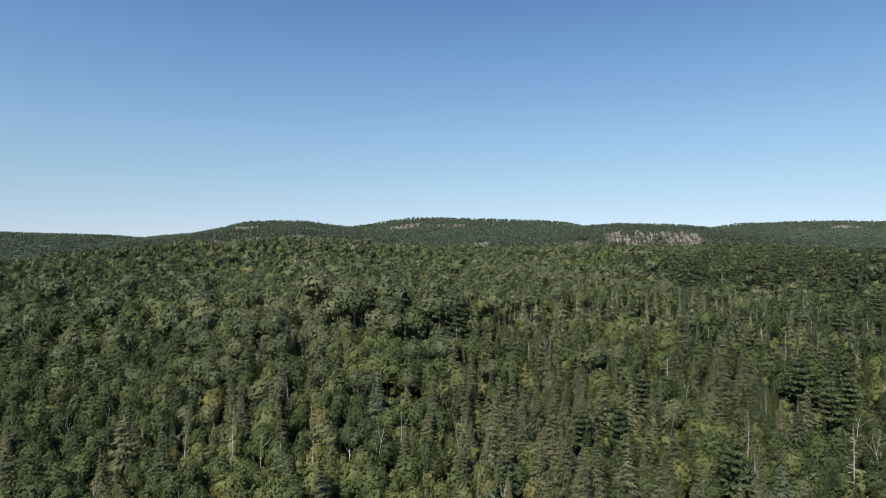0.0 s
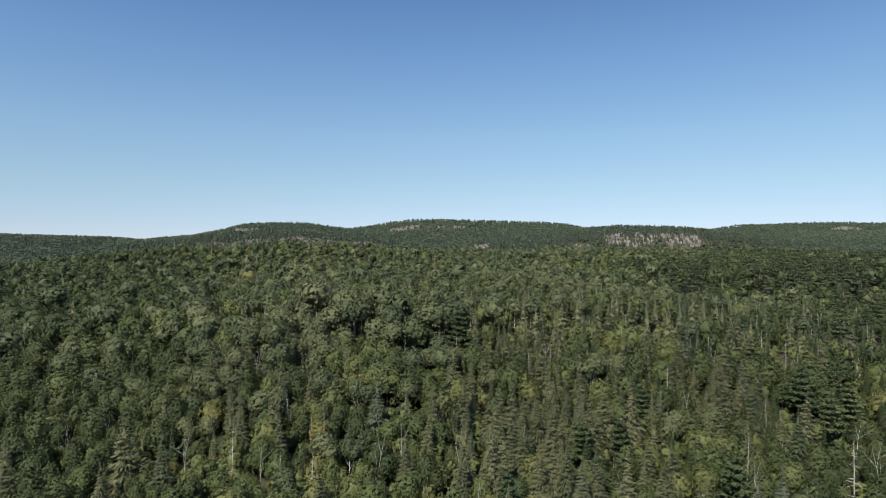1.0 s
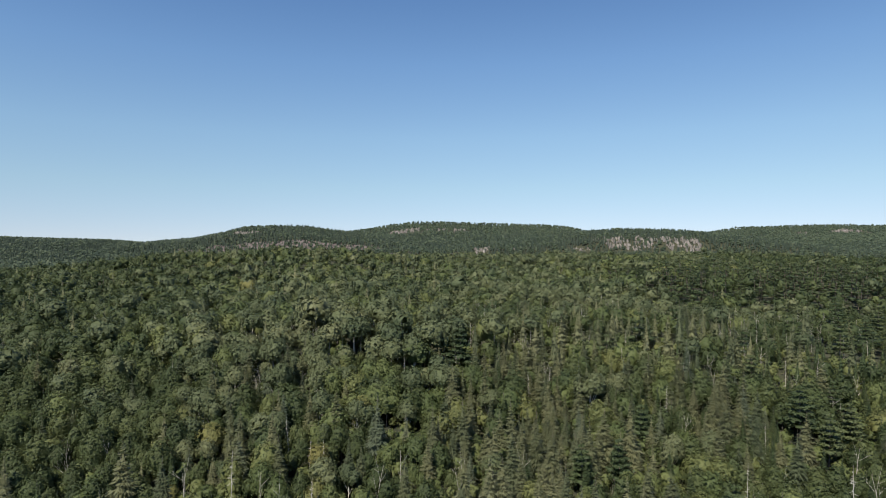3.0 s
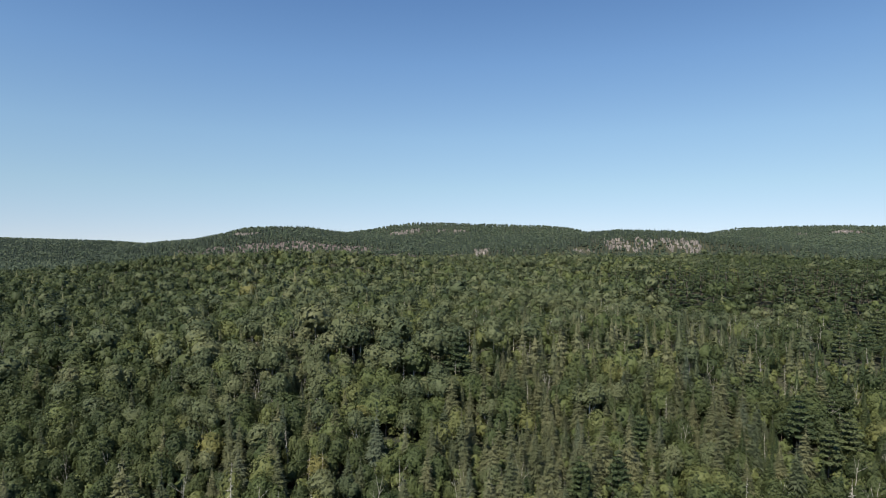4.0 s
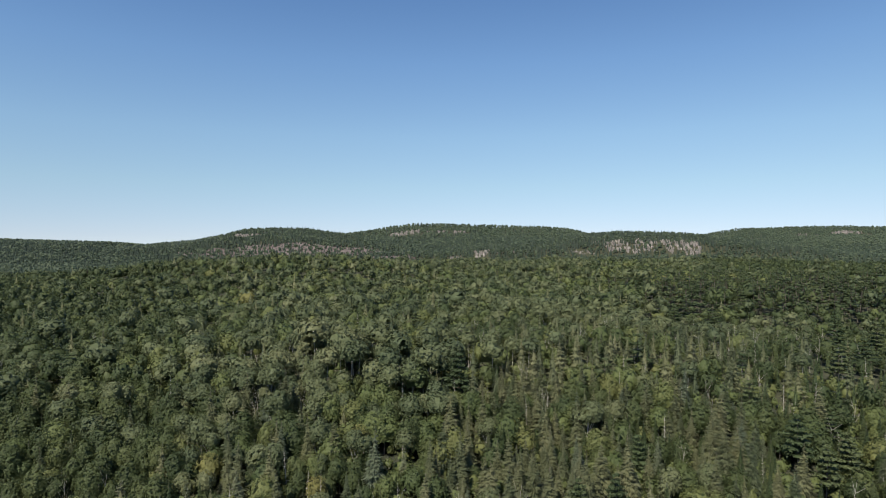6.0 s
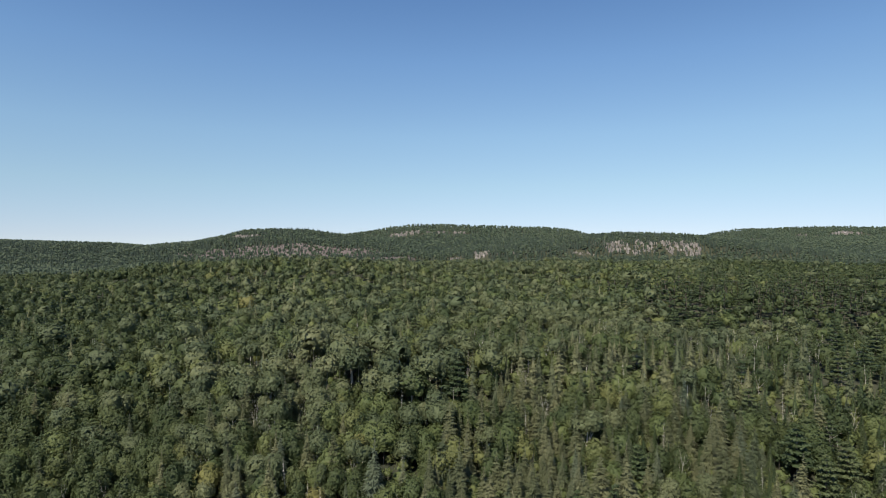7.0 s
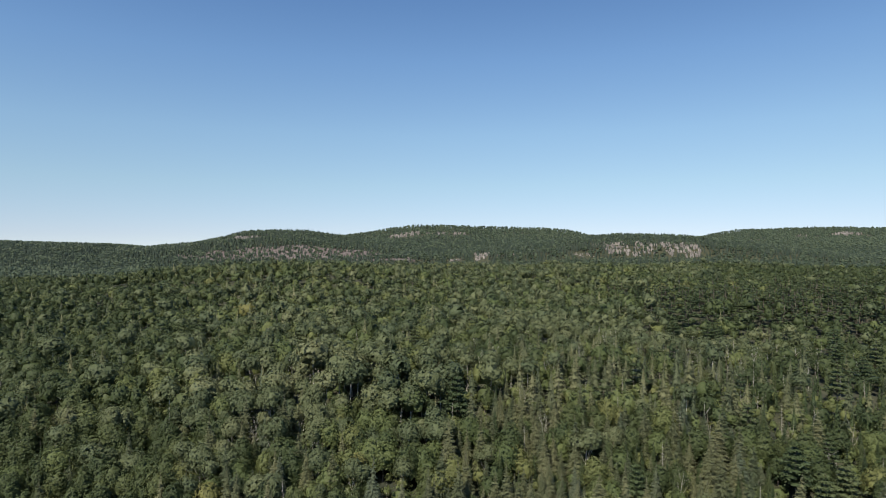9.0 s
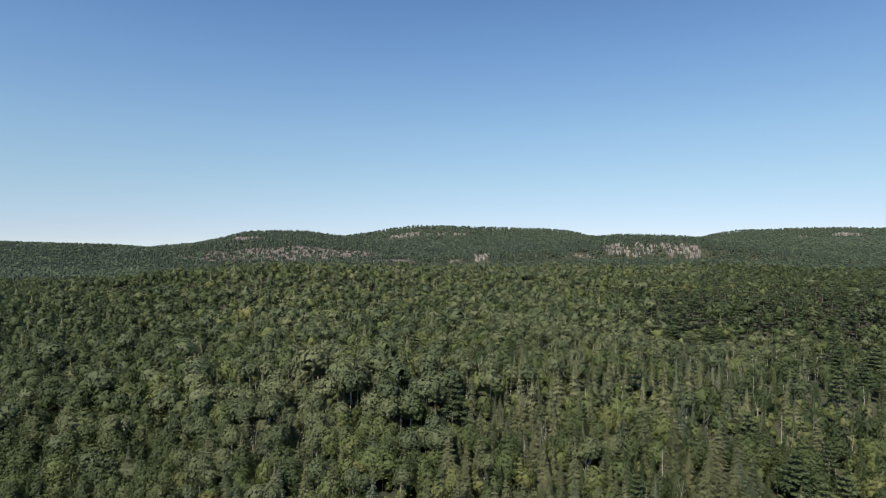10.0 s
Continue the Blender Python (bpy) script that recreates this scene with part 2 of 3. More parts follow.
def leaves(rng, centre, radii, count, size, spread=0.85, low=-0.3):
    """Leaf sprays that lie on the skin of a clump, turned this way and that."""
    n = rng.normal(size=(count * 3, 3))
    n /= np.linalg.norm(n, axis=1, keepdims=True)
    n = n[n[:, 2] > low][:count]
    count = len(n)
    p = np.array(centre) + n * np.array(radii) * rng.uniform(0.70, 1.14, (count, 1))
    m = n / np.array(radii)
    m /= np.linalg.norm(m, axis=1, keepdims=True)
    m += spread * rng.normal(size=(count, 3))
    m /= np.linalg.norm(m, axis=1, keepdims=True)
    a = np.cross(m, rng.normal(size=(count, 3)))
    a /= np.linalg.norm(a, axis=1, keepdims=True)
    b = np.cross(m, a)
    s = size * rng.uniform(0.6, 1.35, (count, 1))
    a, b = a * s, b * s * 0.62
    k = np.arange(count)
    v = np.stack((p + a, p - a * 0.6 + b * 1.3, p - a * 0.6 - b * 1.3), 1).reshape(-1, 3)
    return v, np.c_[k * 3, k * 3 + 1, k * 3 + 2], 0


def crown(rng, centre, radii, lobes, rings, segs, count, size, airy=False):
    """A leafy crown: a dome of swelling lobes with creases between them, and leaf sprays standing off it."""
    k = np.arange(lobes) + 0.5
    up = 1 - 1.35 * k / lobes
    turn = k * 2.39996 + rng.uniform(0, 6.3)
    flat = np.sqrt(np.maximum(1 - up ** 2, 0))
    way = np.stack((flat * np.cos(turn), flat * np.sin(turn), up), 1) + rng.normal(size=(lobes, 3)) * 0.16
    hub = way * rng.uniform(0.44, 0.64, (lobes, 1))
    swell = rng.uniform(0.38, 0.54, lobes)

    def reach(n):
        d = n @ hub.T
        inside = d * d - (hub ** 2).sum(1) + swell ** 2
        return np.maximum(np.where(inside > 0, d + np.sqrt(np.maximum(inside, 0)), 0).max(1), 0.60)[:, None]

    v, t = [(0, 0, 1.0)], []
    for i in range(1, rings + 1):
        th = 0.70 * math.pi * i / rings
        for j in range(segs):
            ph = 2 * math.pi * (j + 0.5 * (i % 2)) / segs
            v.append((math.sin(th) * math.cos(ph), math.sin(th) * math.sin(ph), math.cos(th)))
    for j in range(segs):
        t.append((0, 1 + j, 1 + (j + 1) % segs))
        for i in range(rings - 1):
            a, b = 1 + i * segs + j, 1 + i * segs + (j + 1) % segs
            t += [(a, a + segs, b), (b, a + segs, b + segs)]
    v = np.array(v)
    skin = v * reach(v) * rng.uniform(0.67, 0.88, (len(v), 1)) * np.array(radii) + np.array(centre)
    if airy:
        t = [f for f in t if rng.uniform() > 0.12]
    n = rng.normal(size=(count, 3))
    n /= np.linalg.norm(n, axis=1, keepdims=True)
    n = n[n[:, 2] > -0.4][:count // 3]
    far = reach(n) * rng.uniform(0.95, 1.05, (len(n), 1))
    n, far = np.repeat(n, 3, 0), np.repeat(far, 3, 0)
    count = len(n)
    m = n / np.array(radii)
    m /= np.linalg.norm(m, axis=1, keepdims=True)
    m = m + 0.28 * rng.normal(size=(count, 3)) + np.array((0, 0, 0.1))
    m /= np.linalg.norm(m, axis=1, keepdims=True)
    p = n * far * np.array(radii) + np.array(centre) + rng.normal(size=(count, 3)) * size * 0.65
    a = np.cross(m, rng.normal(size=(count, 3)))
    a /= np.linalg.norm(a, axis=1, keepdims=True)
    b = np.cross(m, a)
    sz = size * rng.uniform(0.6, 1.4, (count, 1))
    k = np.arange(count)
    spray = np.stack((p + a * sz, p - (a * 0.6 - b * 0.8) * sz, p - (a * 0.6 + b * 0.8) * sz), 1).reshape(-1, 3)
    return [(skin, t, 0), (spray, np.c_[k * 3, k * 3 + 1, k * 3 + 2], 0)]


def leafy_tree(seed, tall, wide, detail, stem=0.42, airy=False):
    """Maple, aspen or birch: a leaning stem with forked limbs and a lobed crown, often of two domes."""
    rng = np.random.default_rng(seed)
    out = []
    lean = rng.uniform(-0.6, 0.6, 2)
    base = tall * stem
    mid = np.array((lean[0], lean[1], base + (tall - base) * 0.42))
    size = np.array((wide * 0.5, wide * 0.5 * rng.uniform(0.85, 1.1), (tall - base) * 0.60))
    lobes, rings, segs, count, leaf = {3: (14, 6, 11, 1350, 0.34), 2: (11, 5, 8, 470, 0.46), 1: (8, 4, 6, 120, 0.72)}[detail]
    if detail == 3:
        out.append(tube([(0, 0, -1.0), (lean[0] * 0.4, lean[1] * 0.4, tall * 0.4), (lean[0], lean[1], tall * 0.8)], (0.19, 0.15, 0.05), 6))
        for q in range(4):
            w = 1.57 * q + rng.uniform(-0.4, 0.4)
            out.append(tube([(lean[0] * 0.4, lean[1] * 0.4, tall * rng.uniform(0.25, 0.42)),
                             (lean[0] + math.cos(w) * wide * 0.3, lean[1] + math.sin(w) * wide * 0.3, tall * rng.uniform(0.6, 0.75))], (0.09, 0.03), 4))
    elif detail == 2:
        out.append(tube([(0, 0, -1.0), (lean[0], lean[1], tall * 0.8)], (0.2, 0.07), 3))
    if detail > 1 and rng.uniform() < 0.55:         # a lower dome beside the main one
        w = rng.uniform(0, 6.3)
        side = mid + np.array((math.cos(w) * wide * 0.27, math.sin(w) * wide * 0.27, -(tall - base) * 0.14))
        out += crown(rng, side, size * (0.68, 0.68, 0.78), lobes - 5, rings - 1, segs - 1, int(count * 0.35), leaf, airy)
        mid = mid - np.array((math.cos(w) * wide * 0.12, math.sin(w) * wide * 0.12, 0))
        size = size * (0.80, 0.80, 1.0)
    out += crown(rng, mid, size, lobes, rings, segs, int(count * 0.8), leaf, airy)
    return gather(out)


def spruce_tree(seed, tall, wide, detail, ragged=0.25, skirt=0.08):
    """Spruce or fir: rows of drooping boughs round a straight stem, long below and short above."""
    rng = np.random.default_rng(seed)
    out = []
    if detail > 1:
        out.append(tube([(0, 0, -1.0), (0, 0, tall * 0.6), (0, 0, tall * 1.0)], (0.2, 0.11, 0.015), 5 if detail == 3 else 3))
    whorls, boughs = {3: (26, 11), 2: (14, 9), 1: (6, 6)}[detail]
    bulge = rng.uniform(0.88, 1.12)
    v, t = [], []
    for q in range(whorls):
        turn = rng.uniform(0, 6.3)
        long = rng.uniform(0.86, 1.12)
        for c in range(boughs if q < whorls * 0.7 else max(boughs * 2 // 3, 4)):
            u = min(max((q + 0.3 + rng.uniform(-0.42, 0.42)) / whorls, 0.0), 0.985)
            z = tall * (skirt + (0.985 - skirt) * u)
            rr = (wide * 0.5 * (1 - u) ** bulge * long + 0.12) * (1 + ragged * rng.uniform(-1.2, 0.8))
            w = turn + 2 * math.pi * (c + rng.uniform(-0.35, 0.35)) / boughs
            droop = rr * rng.uniform(0.12, 0.42) * (1 - 0.6 * u)
            for turned in {3: (-0.30, -0.15, 0.0, 0.15, 0.30), 2: (-0.17, 0.17), 1: (0.0,)}[detail]:
                half = (0.11 + 0.030 * rr if detail == 3 else 0.18 + 0.08 * rr if detail == 2 else rr * 0.55 + 0.1) * rng.uniform(0.7, 1.3)
                a = w + turned + rng.uniform(-0.08, 0.08)
                d = np.array((math.cos(a), math.sin(a), 0))
                e = np.array((-d[1], d[0], rng.uniform(-0.3, 0.3))) * half
                reach = rr * rng.uniform(0.8, 1.08) * (1 - 0.4 * abs(turned))
                root = d * reach * rng.uniform(0.30, 0.70) + np.array((0, 0, z - droop * 0.2))
                tip = d * reach + np.array((0, 0, z - droop * rng.uniform(0.65, 1.0)))
                k = len(v)
                v += [root + e, root - e, tip]
                t.append((k, k + 1, k + 2))
    out.append((v, t, 0))
    inner = 0.24
    core = [(math.cos(w) * wide * inner, math.sin(w) * wide * inner, tall * skirt) for w in np.arange(6) * math.pi / 3]
    out.append((core + [(0, 0, tall * 0.9)], [(c, (c + 1) % 6, 6) for c in range(6)], 0))
    return gather(out)


def pine_tree(seed, tall, wide, detail):
    """White pine: level plates of needles with gaps between them."""
    rng = np.random.default_rng(seed)
    out = [tube([(0, 0, -1.0), (0.1, 0, tall * 0.55), (0, 0, tall * 0.97)], (0.3, 0.2, 0.03), 6 if detail == 3 else 3)]
    tiers = {3: 7, 2: 4, 1: 3}[detail]
    for q in range(tiers):
        u = q / (tiers - 0.6)
        z = tall * (0.32 + 0.64 * u)
        r = wide * 0.5 * (1 - u * 0.82) * rng.uniform(0.85, 1.15)
        arms = (5 if q < tiers - 2 else 3) if detail == 3 else detail + 1
        turn = rng.uniform(0, 6.3)
        for c in range(arms):
            w = turn + 2 * math.pi * (c + rng.uniform(-0.3, 0.3)) / arms
            rr = r * rng.uniform(0.7, 1.15)
            p = np.array((math.cos(w) * rr * 0.62, math.sin(w) * rr * 0.62, z + rr * 0.10))
            sz = np.array((rr * 0.46 + 0.2, rr * 0.46 + 0.2, 0.34 + rr * 0.10))
            if detail == 3:
                out.append(tube([(0, 0, z - rr * 0.15), tuple(p)], (0.07, 0.03), 3))
                out.append(ball(rng, p, sz * (0.7, 0.7, 0.55), 3, 6, 0.3))
                out.append(leaves(rng, p, sz * (1.15, 1.15, 0.9), 40, 0.36, 0.45))
            else:
                out.append(ball(rng, p, sz * 1.0, 3, 4, 0.35))
                if detail == 2:
                    out.append(leaves(rng, p, sz * 1.15, 12, 0.6, 0.5))
    return gather(out)


def dead_tree_form(seed, tall, forks, twigs):
    """A bare weathered stem that forks, with broken twigs."""
    rng = np.random.default_rng(seed)
    out = []

    def limb(p, d, length, r, level):
        pts, rad = [tuple(p)], [r]
        for q in range(3):
            d = d + rng.normal(size=3) * 0.10
            d = d / np.linalg.norm(d)
            p = p + d * length / 3
            pts.append(tuple(p))
            rad.append(r * (1 - 0.27 * (q + 1)))
        out.append(tube(pts, rad, 5 if level == 0 else 4))
        if level < 2:
            for c in range(forks if level == 0 else twigs):
                q = rng.integers(1, 4)
                s = d + rng.normal(size=3) * (0.5 if level == 0 else 0.6)
                s[2] = abs(s[2]) * 0.9 + 0.15
                limb(np.array(pts[q]), s / np.linalg.norm(s), length * rng.uniform(0.3, 0.55), rad[q] * 0.7, level + 1)

    limb(np.array((0, 0, -0.6)), np.array((0, 0, 1.0)), tall * 0.8, 0.085, 0)
    return gather(out)


def dead_spruce_form(seed, tall):
    """A dead standing conifer: a bare mast with short level twigs."""
    rng = np.random.default_rng(seed)
    out = [tube([(0, 0, -0.6), (0.05, 0, tall * 0.5), (0, 0.05, tall)], (0.13, 0.085, 0.02), 5)]
    for q in range(34):
        z = tall * rng.uniform(0.3, 0.97)
        r = (1.9 * (1 - z / tall) + 0.35) * rng.uniform(0.5, 1.1)
        w = rng.uniform(0, 6.3)
        out.append(tube([(0, 0, z), (math.cos(w) * r, math.sin(w) * r, z - r * rng.uniform(-0.1, 0.35))], (0.045, 0.015), 3))
    return gather(out)


# kind: builder of a form at a level of detail, seeds, foliage for single trees and for the joined woods, wood
KINDS = {
    "spruce": (lambda s, d: spruce_tree(s, 15.5 + s % 3, 7.6 + 0.5 * (s % 4), d), 6, needle_ob, needle_st, bark),
    "fir": (lambda s, d: spruce_tree(s + 40, 12.5 + s % 2, 4.4, d, 0.18), 3, pine_ob, pine_st, bark),
    "maple": (lambda s, d: leafy_tree(s + 60, 12.0 + s % 3, 9.2 + 0.7 * (s % 3), d, 0.26), 6, leaf_ob, leaf_st, bark),
    "birch": (lambda s, d: leafy_tree(s + 80, 15.3 + s % 3, 8.8 + 0.6 * (s % 3), d, 0.50, True), 5, birch_ob, birch_st, pale_bark),
    "oak": (lambda s, d: leafy_tree(s + 130, 12.0 + s % 3, 9.0 + 0.6 * (s % 2), d, 0.24), 4, shaded_maple_ob, shaded_maple_st, bark),
    "pine": (lambda s, d: pine_tree(s + 100, 16.5 + s % 2, 9.6, d), 3, pine_ob, pine_st, bark),
}
LABELS = {
    "spruce": "grey-green spruce with drooping boughs in dense forest",
    "fir": "narrow dark green fir among the spruces",
    "maple": "rounded leafy green tree in the forest slope",
    "birch": "tall pale-stemmed birch with an airy green crown",
    "oak": "dark green broad-crowned leafy tree, shade partly put into its colour",
    "pine": "dark white pine with level plates of needles",
}
FORMS = {(kind, s, d): spec[0](s, d) for kind, spec in KINDS.items() for s in range(spec[1]) for d in (1, 2, 3)}


# ---------------------------------------------------------------- where the trees stand
def in_sight(x, y, margin):
    return np.abs(x) < 0.74 * y + margin


def scatter(y0, y1, step, seed, margin=12):
    rng = np.random.default_rng(seed)
    ys = np.arange(y0, y1, step)
    half = 0.74 * y1 + margin
    X, Y = np.meshgrid(np.arange(-half, half, step), ys)
    X = X + (np.arange(len(ys)) % 2)[:, None] * step / 2
    x = X.ravel() + rng.uniform(-0.45, 0.45, X.size) * step
    y = Y.ravel() + rng.uniform(-0.42, 0.42, X.size) * step
    keep = in_sight(x, y, margin)
    return x[keep], y[keep], rng


def pine_stand(x, y):
    """The even dark pine stand behind the hollow on the right."""
    return np.clip((x - 135) / 30, 0, 1) * np.clip((y - 398 - 12 * np.sin(x / 27)) / 14, 0, 1) * np.clip((600 - y) / 60, 0, 1)


def young_hollow(x, y):
    """Young pale leafy growth in the hollow."""
    return around(x, y, 170, 345, 85, 48)


def species(x, y, rng):
    """Which kind grows where: spruce in the low ground ahead and to the right, leafy woods over the slope, pines on the rises."""
    n = len(x)
    side = 1.376 * x / np.maximum(y, 60)
    patch = 0.6 * soft_noise(x, y, 24, 11) + 0.4 * soft_noise(x, y, 10, 12)
    low = np.clip((250 + 70 * np.clip(side / 0.35, 0, 1) - y) / 60, 0, 1)
    pines = 0.62 * around(x, y, 340, 480, 190, 130) + 0.5 * around(x, y, -10, 540, 70, 60) + 0.3 * around(x, y, 190, 455, 60, 40)
    pale = around(x, y, -60, 236, 75, 36) + 0.6 * around(x, y, 90, 320, 80, 50)
    stand_of_pines, hollow = pine_stand(x, y), young_hollow(x, y)
    belt = np.clip((side + 0.10) / 0.25, 0, 1) * np.clip((1.1 - side) / 0.2, 0, 1)
    want = 0.13 + low * (0.70 * belt + 0.26 * around(side, y, -0.42, 175, 0.25, 40) + 0.2 * np.clip(-0.5 - side, 0, 0.5)) + 0.40 * pines + 0.65 * stand_of_pines - 0.06 * pale - 0.12 * hollow - 0.45 * around(x, y, 70, 148, 34, 14)
    conifer = rng.uniform(0, 1, n) < np.clip(want + (patch - 0.5) * 1.5 * np.sqrt(want), 0.04, 0.90)
    pine = rng.uniform(0, 1, n) < 0.02 + 0.6 * pines + 0.8 * stand_of_pines + 0.35 * np.clip((y - 300) / 200, 0, 1)
    # firs in dark pine colour thicken to both sides, standing in for lens falloff
    fir = rng.uniform(0, 1, n) < 0.12 + 0.7 * np.clip((side - 0.45) / 0.3, 0, 1) + 0.5 * np.clip((-0.5 - side) / 0.25, 0, 1)
    birch = rng.uniform(0, 1, n) < np.clip(0.10 + 0.5 * soft_noise(x, y, 40, 13) + 0.45 * pale + 0.6 * around(x, y, -68, 226, 22, 14) + 0.4 * hollow - 0.25 * np.clip((170 - y) / 30, 0, 1), 0.06, 0.85)
    # the darker maple copy gathers at both sides, in place of shade and lens falloff
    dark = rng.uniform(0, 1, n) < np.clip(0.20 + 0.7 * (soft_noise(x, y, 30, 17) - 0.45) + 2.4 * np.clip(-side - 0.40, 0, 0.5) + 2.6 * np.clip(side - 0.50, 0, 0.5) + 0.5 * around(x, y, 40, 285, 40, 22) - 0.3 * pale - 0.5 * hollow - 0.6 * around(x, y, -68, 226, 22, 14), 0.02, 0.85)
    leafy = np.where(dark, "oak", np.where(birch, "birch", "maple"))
    return np.where(conifer, np.where(pine, "pine", np.where(fir, "fir", "spruce")), leafy)


def woods(name, label, kind, x, y, z, scale, tint, detail, rng):
    """Many trees of one kind, joined into one stretch of woods."""
    spec = KINDS[kind]
    pick = rng.integers(0, spec[1], len(x))
    turn = rng.uniform(0, 2 * math.pi, len(x))
    vs, ts, ss, tt, at = [], [], [], [], 0
    for s in range(spec[1]):
        m = pick == s
        if not m.any():
            continue
        v, t, sl = FORMS[kind, s, detail]
        ca, sa, sc = np.cos(turn[m])[:, None], np.sin(turn[m])[:, None], scale[m][:, None]
        wide = sc * rng.uniform(0.88, 1.15, (m.sum(), 1))
        P = np.stack(((v[:, 0] * ca - v[:, 1] * sa) * wide + x[m][:, None],
                      (v[:, 0] * sa + v[:, 1] * ca) * wide + y[m][:, None], v[:, 2] * sc + z[m][:, None]), 2)
        n = m.sum()
        vs.append(P.reshape(-1, 3))
        ts.append((t[None] + (np.arange(n) * len(v))[:, None, None]).reshape(-1, 3) + at)
        ss.append(np.tile(sl, n))
        tt.append(np.repeat(tint[m], len(v)))
        at += n * len(v)
    if not vs:
        return None
    me = triangles(name, np.concatenate(vs), np.concatenate(ts), [spec[3], spec[4]], np.concatenate(ss), np.concatenate(tt), True)
    return tagged(new(name, me), label, "woods", kind="stuff")


def part(name, form, slot, mat, parent):
    v, t, s = form
    t = t[s == slot]
    used, inv = np.unique(t, return_inverse=True)
    ob = new(name, triangles(name, v[used], inv.reshape(-1, 3), [mat], smooth=True))
    ob.parent = parent
    return ob


def single_tree(kind, seed):
    root = new(kind + "_tree")
    form = FORMS[kind, seed, 3]
    part("trunk", form, 1, KINDS[kind][4], root)
    part("crown", form, 0, KINDS[kind][2], root)
    return tagged(root, LABELS[kind], "tree", "trees of the near forest slope")


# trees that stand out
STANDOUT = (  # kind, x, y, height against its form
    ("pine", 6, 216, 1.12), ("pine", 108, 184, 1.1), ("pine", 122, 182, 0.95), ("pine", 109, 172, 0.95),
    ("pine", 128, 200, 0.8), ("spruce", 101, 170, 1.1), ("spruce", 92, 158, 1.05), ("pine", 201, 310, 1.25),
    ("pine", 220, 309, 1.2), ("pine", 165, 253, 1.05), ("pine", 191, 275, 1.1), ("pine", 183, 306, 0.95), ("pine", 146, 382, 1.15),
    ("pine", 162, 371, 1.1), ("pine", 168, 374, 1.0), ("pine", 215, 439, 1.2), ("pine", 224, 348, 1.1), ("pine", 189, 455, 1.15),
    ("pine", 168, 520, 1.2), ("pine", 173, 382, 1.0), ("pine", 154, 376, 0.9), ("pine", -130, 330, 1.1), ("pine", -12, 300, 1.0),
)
DEAD = (  # form, x, y, height of the top
    (0, -50, 144, 28.8), (1, -101, 165, 27.2), (2, -63, 148, 26.6), (4, -55, 145, 22.0), (2, -44, 147, 23.5), (3, -30, 138, 24.5),
    (0, -35, 160, 27.0), (4, -15, 178, 27.0), (0, -11, 178, 27.6), (2, 4, 150, 27.0), (1, 7, 130, 23.6), (2, 12, 118, 24.0),
    (4, 42, 150, 25.2), (2, 39, 132, 22.0), (1, 42, 120, 20.4), (1, 69, 136, 25.8), (1, 53, 124, 21.8), (3, 91, 135, 28.4),
    (4, 81, 135, 22.4), (2, 127, 198, 31.3), (4, 131, 195, 29.8), (2, 112, 165, 23.8), (0, -78, 210, 36.5), (4, -30, 206, 36.0),
    (4, 86, 240, 40.0), (4, -65, 246, 43.0), (0, 21, 262, 45.0), (1, 62, 300, 50.0), (0, 36, 205, 37.0), (4, 64, 214, 35.0),
)
singles = {kind: [single_tree(kind, s) for s in range(spec[1])] for kind, spec in KINDS.items()}
placed = {kind: 0 for kind in KINDS}
LIMIT = 290


def stand(kind, x, y, z, scale, rng):
    """Sets one single tree; the first of each form is the form itself."""
    forms = singles[kind]
    n = placed[kind]
    m = pose(x, y, z, rng.uniform(-2, 2), rng.uniform(-2, 2), rng.uniform(0, 360))
    wide = scale * rng.uniform(0.9, 1.12)
    ob = forms[n] if n < len(forms) else copy_thing(forms[int(rng.integers(0, len(forms)))], m)
    ob.matrix_basis = m @ Matrix.Diagonal((wide, wide, scale, 1))
    placed[kind] += 1


# near slope: single trees where the camera passes nearest, the rest joined
nx, ny, rng = scatter(98, 216, 5.2, 21)
order = np.argsort(ny)
nx, ny = nx[order], ny[order]
clear = np.ones(len(nx), bool)
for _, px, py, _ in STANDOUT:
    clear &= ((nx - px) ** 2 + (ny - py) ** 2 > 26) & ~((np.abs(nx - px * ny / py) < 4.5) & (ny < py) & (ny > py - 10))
for _, px, py, _ in DEAD:
    clear &= ((nx - px) ** 2 + (ny - py) ** 2 > 9) & ~((np.abs(nx - px * ny / py) < 3.2) & (ny < py) & (ny > py - 5))
nx, ny = nx[clear], ny[clear]
nk = species(nx, ny, rng)
nz = ground(nx, ny)
even = np.clip(0.5 + nx / 120, 0, 1)       # ragged heights to the left, a closed even canopy to the right
ns = 0.92 + rng.uniform(-0.5, 0.5, len(nx)) * (0.46 - 0.22 * even)
ns = ns * np.where(rng.uniform(0, 1, len(nx)) < 0.12, 0.7, 1)
ns = np.where((nk == "maple") | (nk == "birch") | (nk == "oak"), ns * np.interp(ny, (140, 190), (0.70, 0.98)), ns)
ns = np.where((nk == "spruce") & (ny < 215), ns * rng.uniform(0.75, 1.2, len(nx)), ns)
nt = rng.uniform(0, 1, len(nx))
single = np.zeros(len(nx), bool)
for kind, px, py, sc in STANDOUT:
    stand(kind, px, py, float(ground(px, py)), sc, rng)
for i in range(len(nx)):
    if placed[nk[i]] < LIMIT:
        stand(str(nk[i]), nx[i], ny[i], nz[i] - 0.1, ns[i], rng)
        single[i] = True
for kind in KINDS:
    m = (nk == kind) & ~single
    woods("slope_" + kind + "_woods", "dense " + kind + " trees covering the near forest slope", kind,
          nx[m], ny[m], nz[m], ns[m], nt[m], 3, rng)

